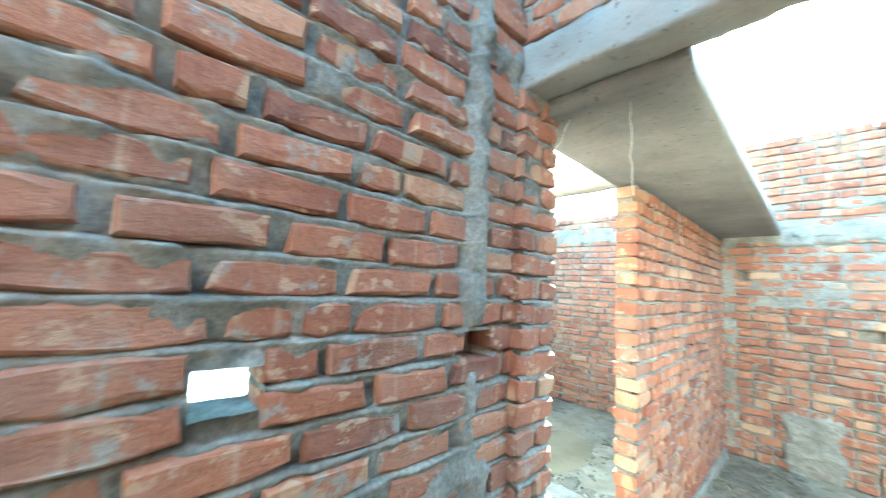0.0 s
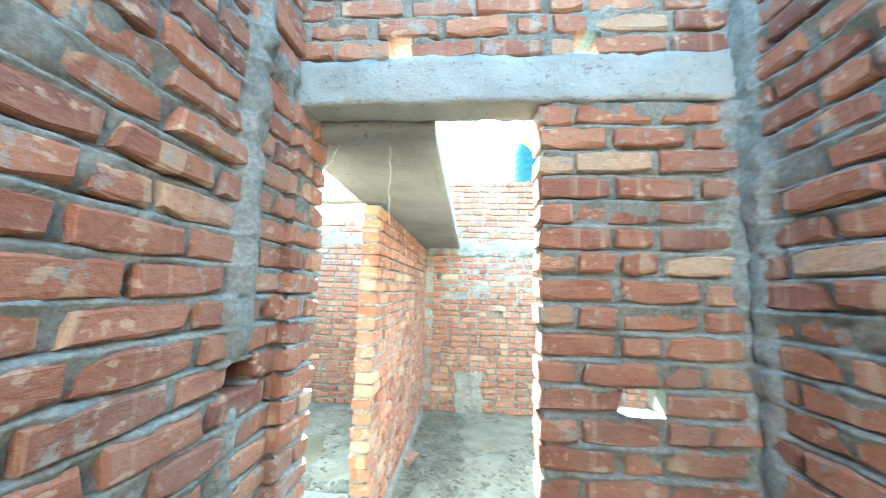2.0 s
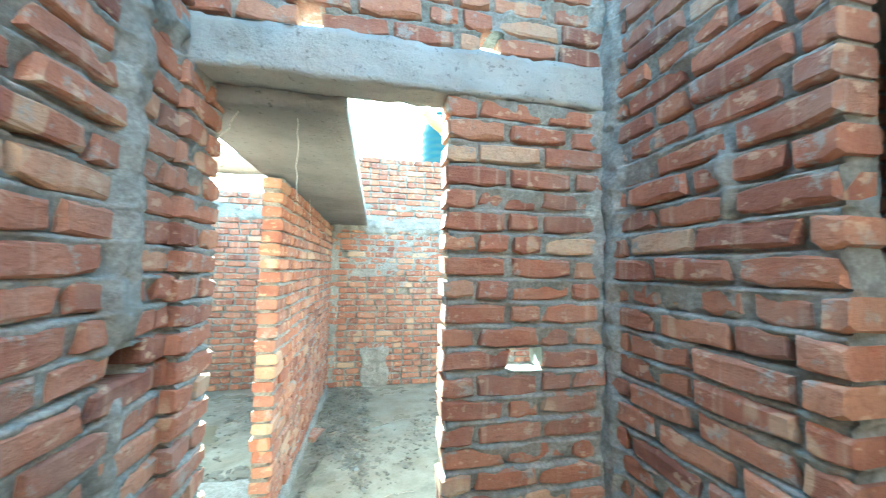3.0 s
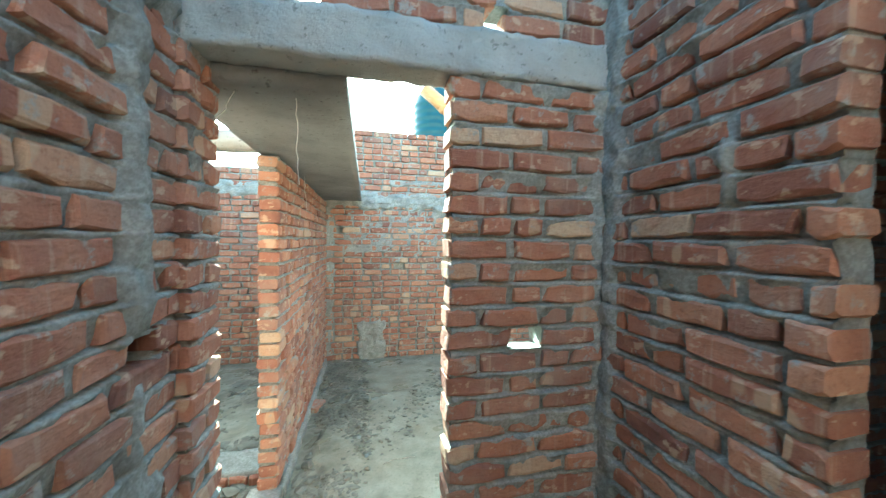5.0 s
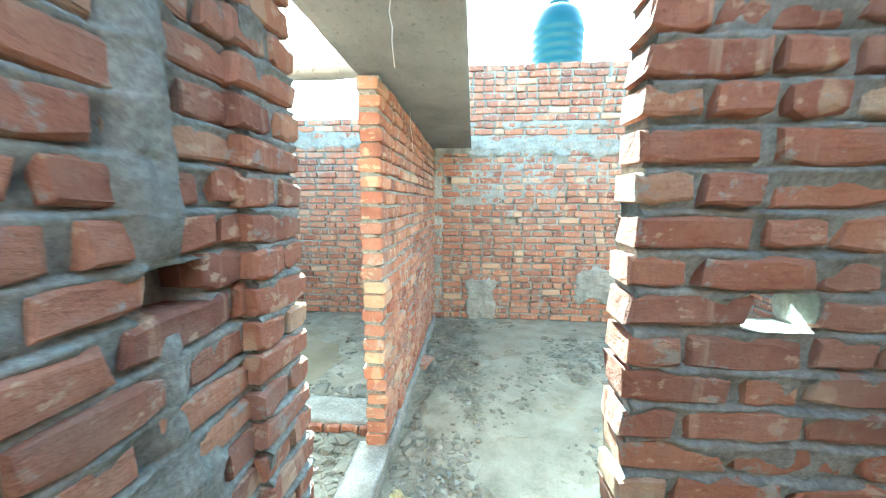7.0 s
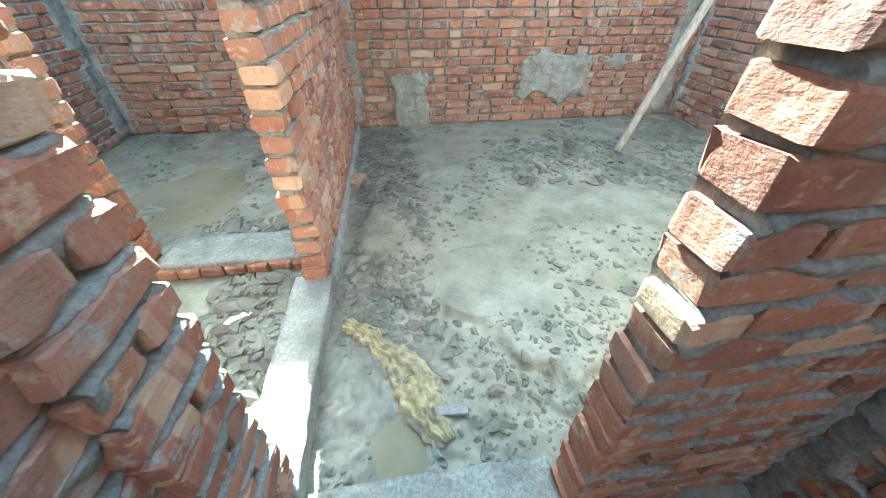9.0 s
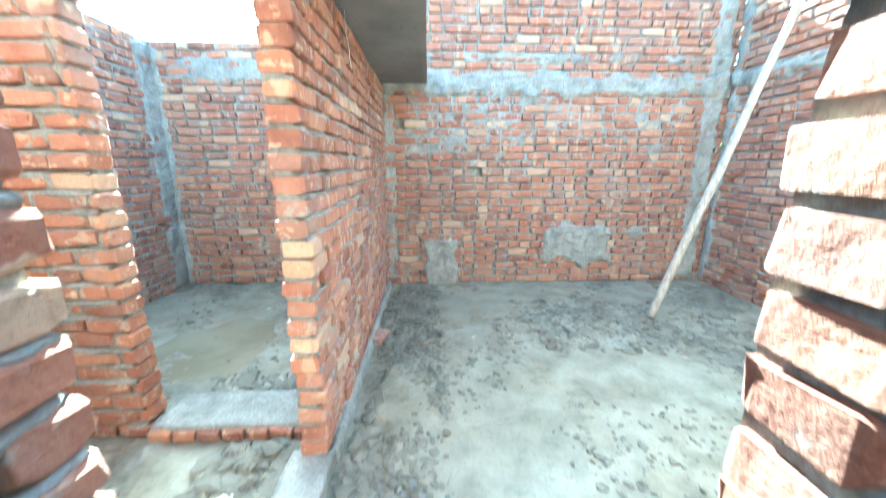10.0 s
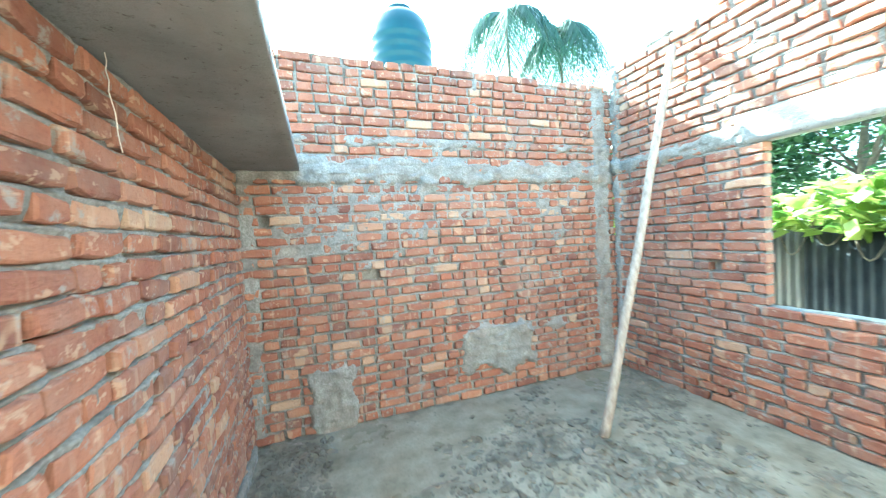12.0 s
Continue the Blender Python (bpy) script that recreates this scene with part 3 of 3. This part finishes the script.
clods("threshold_rubble", "crumbs of mortar behind the threshold", (-1.5, -0.8, 2.37, 2.65), 160, 0.018, 0.25, CLOD)
clods("side_room_rubble", "crumbs of mud in the side room", (-2.7, -0.85, 2.5, 4.3), 400, 0.010, 0.50, CLOD)
clods("doorway_rubble", "churned mud inside the doorway", (-0.58, 0.7, 1.02, 1.62), 600, 0.0075, 0.38, CLOD)

# ---- poles ----


def pole(name, label, a, b, r0, r1, material, knots, bend=0.012, gap=0.28):
    pts, rad, n = [], [], 36
    a, b = Vector(a), Vector(b)
    for k in range(n + 1):
        t = k / n
        wob = Vector((noise.noise((t * 3, 1, r0 * 90)), noise.noise((t * 3, 5, r0 * 90)), 0)) * bend
        r = r0 + (r1 - r0) * t + 0.0015 * noise.noise((t * 14, 3, 3))
        pts.append(a.lerp(b, t) + wob)
        rad.append(r)
    ob = part(name, tube(pts, rad, 14), material, None, "", True)
    tagged(ob, label, "pole")
    if knots:
        t = 0.06
        while t < 0.97:
            p, q = a.lerp(b, t - 0.002), a.lerp(b, t + 0.002)
            r = r0 + (r1 - r0) * t
            d = (b - a).normalized() * 0.006
            part("knot", tube([p - d, p, q, q + d], [r * 1.0, r * 1.09, r * 1.09, r * 1.0], 14), material, ob, "", True)
            t += gap * random.uniform(0.85, 1.15) / (b - a).length
    return ob


pole("wooden_pole", "weathered grey wooden pole leaning on the brick wall", (1.70, 3.375, -0.03), (2.80, 3.58, 2.97), 0.034, 0.030, WOOD, False, 0.02)
pole("bamboo_pole", "thick tan bamboo pole leaning across the room", (2.83, 1.49, 0.29), (0.14, 1.56, 2.35), 0.052, 0.034, BAMBOO, True, 0.01)

# ---- wires out of the slab ----
for (x, y, ln, sway) in ((-0.58, 1.04, 0.12, -0.07), (-0.39, 1.06, 0.31, 0.01), (-0.628, 2.68, 0.28, 0.012)):
    pts = [(x + sway * (k / 10) ** 1.5 + 0.010 * noise.noise((k * 0.6, x * 9, 1)), y + 0.012 * noise.noise((k * 0.5, 7, y)), 2.055 - ln * k / 10) for k in range(11)]
    tagged(part("wire", tube(pts, [0.0016] * 11, 6), WIRE, None, "", True), "thin pale wire hanging from the concrete slab", "wire", "hanging wires")

# ---- old sack, board, shard ----
path = [(-0.55, 1.66), (-0.47, 1.60), (-0.40, 1.52), (-0.33, 1.44), (-0.27, 1.36), (-0.25, 1.27), (-0.22, 1.18), (-0.17, 1.10)]
wid = [0.03, 0.05, 0.045, 0.07, 0.085, 0.085, 0.06, 0.035]
vs, fs, NU, NV = [], [], 90, 30
for i in range(NU + 1):
    t = i / NU * 7
    k = min(6, int(t))
    f = t - k
    c = Vector(path[k]).lerp(Vector(path[k + 1]), f)
    d = (Vector(path[k + 1]) - Vector(path[k])).normalized()
    w = wid[k] * (1 - f) + wid[k + 1] * f
    w *= 1 + 0.45 * noise.noise((t * 2.6, 0, 0))
    for j in range(NV + 1):
        s = j / NV * 2 - 1
        p = c + Vector((-d.y, d.x)) * s * w
        fold = noise.noise((t * 1.7, s * 1.8, 5)) * 0.5 + noise.noise((t * 5, s * 4, 1)) * 0.35 + abs(noise.noise((t * 9, s * 7, 8))) * 0.25
        z = 0.010 + (1 - s * s) * 0.030 * (0.7 + fold) + 0.016 * fold + 0.006 * math.sin(s * 14 + 5 * noise.noise((t * 1.5, s, 2)))
        vs.append((p.x, p.y, max(z, 0.004) if abs(s) < 0.97 else -0.004))
for i in range(NU):
    for j in range(NV):
        a = i * (NV + 1) + j
        fs.append((a, a + 1, a + NV + 2, a + NV + 1))
sack = tagged(new("sack", mesh("sack", vs, fs, BAG)), "crumpled yellowed woven plastic sack trodden in mud", "sack")
for x0, y0, x1, y1 in ((-0.45, 1.55, -0.29, 1.20), (-0.30, 1.22, -0.20, 1.06)):
    vs, fs = [], []
    for k in range(25):
        t = k / 24
        p = Vector((x0 + (x1 - x0) * t + 0.015 * noise.noise((t * 5, x0, 0)), y0 + (y1 - y0) * t))
        h = 0.008 + 0.008 * noise.noise((t * 8, 4, x0))
        w = 0.012 + 0.006 * noise.noise((t * 6, 9, x0))
        vs += [(p.x - w, p.y, 0.001), (p.x, p.y, h + 0.008), (p.x + w, p.y, 0.001)]
    for k in range(24):
        a = k * 3
        fs += [(a, a + 1, a + 4, a + 3), (a + 1, a + 2, a + 5, a + 4)]
    ob = new("torn_strip", mesh("torn_strip", vs, fs, MORT))
    ob.parent = sack
    tagged(ob, "muddy torn strip of the sack")
for k, (x, y, a) in enumerate(((-0.54, 3.05, 75),)):
    ob = tagged(new("loose_brick", MESHES[True][3 + k]), "muddy loose brick lying beside the partition", "brick")
    ob.matrix_world = pose(x, y, 0.010, 4, 3, a)
bm = bmesh.new()
add_box(bm, -0.065, 0.065, -0.016, 0.016, 0, 0.022, 0.002)
ob = tagged(part("board_offcut", bm, BOARD), "short grey board offcut lying in the mud", "board")
ob.matrix_world = pose(-0.155, 1.205, 0.004, 2, 3, -4)
bm = bmesh.new()
arc = [(math.cos(a) * 0.07, math.sin(a) * 0.05) for a in np.linspace(0.3, 2.9, 9)] + [(math.cos(a) * 0.05, math.sin(a) * 0.018) for a in np.linspace(2.9, 0.3, 9)]
f = bm.faces.new([bm.verts.new((x, y, 0)) for x, y in arc])
ext = bmesh.ops.extrude_face_region(bm, geom=[f])
bmesh.ops.translate(bm, verts=[v for v in ext["geom"] if isinstance(v, bmesh.types.BMVert)], vec=(0, 0, 0.012))
ob = tagged(part("tile_shard", bm, SHARD), "curved white broken shard on the passage floor", "shard")
ob.matrix_world = pose(-1.02, 1.72, 0.02, 8, -6, 30)

for k in range(9):
    x, y = random.uniform(-0.55, 0.1), random.uniform(1.15, 3.2)
    a, ln = random.uniform(0, 3.14), random.uniform(0.05, 0.13)
    h = float(ground_height(np.array([x]), np.array([y]))[0]) + 0.008
    pts = [(x + math.cos(a) * ln * t, y + math.sin(a) * ln * t, h + 0.006 * math.sin(t * 3) + 0.006 * noise.noise((t * 3, k, 0))) for t in (0, 0.25, 0.5, 0.75, 1.0)]
    tagged(part("twig", tube(pts, [0.0026, 0.0026, 0.0024, 0.002, 0.0014], 6), WOOD, None, "", True), "thin dry twig lying in the trodden mud", "twig", "twigs on the floor")

# ---- water tank beyond the far wall ----
tank = tagged(new("water_tank"), "dark teal ribbed plastic water tank on a brick pier", "water tank")
tank.location = (0.95, 5.5, 2.95)
prof = [(0.33, 0.0)]
for k in range(7):
    z = 0.08 + k * 0.115
    prof += [(0.355, z), (0.362, z + 0.02), (0.362, z + 0.05), (0.355, z + 0.07)]
prof += [(0.345, 0.90), (0.30, 1.03), (0.22, 1.12), (0.14, 1.15)]


def lathe(profile, sides=40):
    b = bmesh.new()
    rings = [[b.verts.new((r * math.cos(k * math.tau / sides), r * math.sin(k * math.tau / sides), z)) for k in range(sides)] for r, z in profile]
    for r0, r1 in zip(rings, rings[1:]):
        for k in range(sides):
            b.faces.new((r0[k], r0[(k + 1) % sides], r1[(k + 1) % sides], r1[k]))
    b.faces.new(rings[0][::-1])
    b.faces.new(rings[-1])
    return b


part("body", lathe(prof), TANK, tank, "", True)
part("lid", lathe([(0.15, 1.148), (0.155, 1.16), (0.155, 1.20), (0.12, 1.215)]), TANK, tank, "", True)
pier = part("tank_pier", rough_block(0.5, 1.4, 5.05, 5.95, -0.08, 2.95, 0.1, 0.006, 3), MORT, None, "", True)
tagged(pier, "mortared pier that carries the water tank", "pier", "", "structure")

# ---- outside the window ----
fence = tagged(new("sheet_fence"), "dark corrugated iron sheet fence under vines", "fence")
for s in range(8):
    y0 = 0.9 + s * 0.80
    vs, fs, n = [], [], 96
    for k in range(n + 1):
        y = y0 + 0.82 * k / n
        x = 4.05 + 0.008 * math.sin(k * math.tau / 8) - 0.004 * (s % 2)
        vs += [(x, y, -0.1), (x, y, 1.36 + 0.015 * (s % 3)), (x + 0.0025, y, -0.1), (x + 0.0025, y, 1.36 + 0.015 * (s % 3))]
    for k in range(n):
        a, b = k * 4, k * 4 + 4
        fs += [(a, b, b + 1, a + 1), (a + 2, a + 3, b + 3, b + 2), (a + 1, b + 1, b + 3, a + 3)]
    ob = new("sheet", mesh("sheet", vs, fs, RUSTY if s % 3 == 0 else SHEET))
    ob.parent = fence


def leaf_verts(p, d, up, ln, w):
    side = d.cross(up).normalized()
    return [p, p + d * ln * 0.35 + side * w - up * 0.1 * ln, p + d * ln, p + d * ln * 0.35 - side * w - up * 0.1 * ln, p + d * ln * 0.4 + up * 0.06 * ln]


def leaves(name, spots, ln, wide, material, parent, droop=0.35):
    vs, fs = [], []
    for p in spots:
        d = Vector((random.gauss(0, 1), random.gauss(0, 1), random.gauss(-droop, 0.5))).normalized()
        up = Vector((random.gauss(0, 0.5), random.gauss(0, 0.5), 1)).normalized()
        s = ln * random.uniform(0.6, 1.3)
        o = len(vs)
        vs += leaf_verts(Vector(p), d, up, s, s * wide)
        fs += [(o, o + 1, o + 4), (o + 1, o + 2, o + 4), (o + 2, o + 3, o + 4), (o + 3, o, o + 4)]
    ob = new(name, mesh(name, vs, fs, material))
    ob.parent = parent
    return ob


vine = tagged(new("climbing_vine"), "bright green broad-leaved vine over the sheet fence", "vine")
vine.location = (0, 0, 0)
spots = []
while len(spots) < 3600:
    y, z, x = random.uniform(1.2, 7.2), random.uniform(1.25, 2.1), random.uniform(3.72, 4.6)
    # unseen growth added beyond y 4.4, taller, to keep sun off the fence
    top = 1.74 + (0.22 if y > 4.4 else 0.0) + 0.22 * noise.noise((y * 1.6, 2, 0))
    low = 1.38 + 0.10 * noise.noise((y * 3, 6, 0))
    if low < z < top and noise.noise((x * 4, y * 4, z * 4)) > -0.25:
        spots.append((x, y, z))
leaves("leaf_cover", spots, 0.15, 0.46, VINE, vine)
for k in range(6):
    y0 = 2.5 + k * 0.24
    pts = [(4.0 - 0.05 * math.sin(t * 0.5), y0 + 0.22 * t / 6 + 0.03 * noise.noise((t, k, 0)), 1.46 - 0.42 * math.sin(t / 8 * math.pi) * (0.5 + 0.5 * noise.noise((k * 3.3, 0, 1)) + 0.3)) for t in range(9)]
    part("tendril", tube(pts, [0.006] * 9, 6), BARK, vine, "", True)


def tree(at, height, spread, count, ln, label, flat=0.7):
    t = tagged(new("tree"), label, "tree")
    t.location = (at[0], at[1], -0.08)
    part("trunk", tube([(0, 0, 0), (0.05, 0.02, height * 0.3), (0.1, 0.05, height * 0.6), (0.12, 0.0, height * 0.85)], [0.11, 0.09, 0.06, 0.02], 10), BARK, t, "", True)
    blobs = []
    for _ in range(26):
        a, r = random.uniform(0, 6.28), spread * random.uniform(0.1, 1) ** 0.6
        c = Vector((math.cos(a) * r, math.sin(a) * r, height * random.uniform(0.42, 1.0)))
        blobs.append(c)
        if len(blobs) % 4 == 0:
            part("limb", tube([(0.1, 0.03, height * 0.5), tuple(c * 0.5 + Vector((0.05, 0, height * 0.27))), tuple(c)], [0.03, 0.018, 0.006], 5), BARK, t, "", True)
    spots = []
    for _ in range(count):
        c = random.choice(blobs)
        spots.append(c + Vector((random.gauss(0, 1), random.gauss(0, 1), random.gauss(0, flat))) * spread * 0.22)
    leaves("crown", spots, ln, 0.3, TREE, t)
    return t


tree((7.6, 4.2), 4.2, 2.0, 7000, 0.16, "leafy dark green tree beyond the fence")
tree((8.2, 7.8), 4.2, 2.2, 7000, 0.17, "leafy dark green tree beyond the fence")


def palm(at, height, spread):
    t = tagged(new("palm_tree"), "slim areca palm with drooping fronds", "palm tree")
    t.location = (at[0], at[1], -0.08)
    part("trunk", tube([(0.1 * math.sin(k * 0.4), 0, height * k / 8) for k in range(9)], [0.07 - 0.004 * k for k in range(9)], 10), BARK, t, "", True)
    hx = 0.1 * math.sin(3.2)
    for k in range(12):
        a = k * 2.4 + random.uniform(-0.3, 0.3)
        lift = random.uniform(-0.1, 0.6)
        pts = []
        for s in range(11):
            u = s / 10
            r = spread * u * (1 - 0.15 * u)
            pts.append(Vector((hx + math.cos(a) * r, math.sin(a) * r, height + spread * (lift * u * 1.3 - (1.35 + lift) * u * u))))
        vs, fs = [], []
        for s in range(10):
            for h in range(4):
                p = pts[s].lerp(pts[s + 1], h / 4)
                d = (pts[s + 1] - pts[s]).normalized()
                side = d.cross(Vector((0, 0, 1))).normalized()
                w = 0.62 * spread * math.sin(math.pi * min(0.97, (s + h / 4) / 10 + 0.12))
                for sg in (-1, 1):
                    o = len(vs)
                    tip = p + side * sg * w * 0.55 + d * w * 0.45 - Vector((0, 0, w * random.uniform(0.5, 0.9)))
                    vs += [p, p + d * 0.075, tip]
                    fs.append((o, o + 1, o + 2))
        f = tagged(new("frond", mesh("frond", vs, fs, PALM)), kind="stuff")
        f.parent = t


palm((6.6, 12.3), 9.3, 3.0)
palm((8.6, 12.0), 8.9, 2.6)

# ---- bricks of the walls ----
lay_bricks()
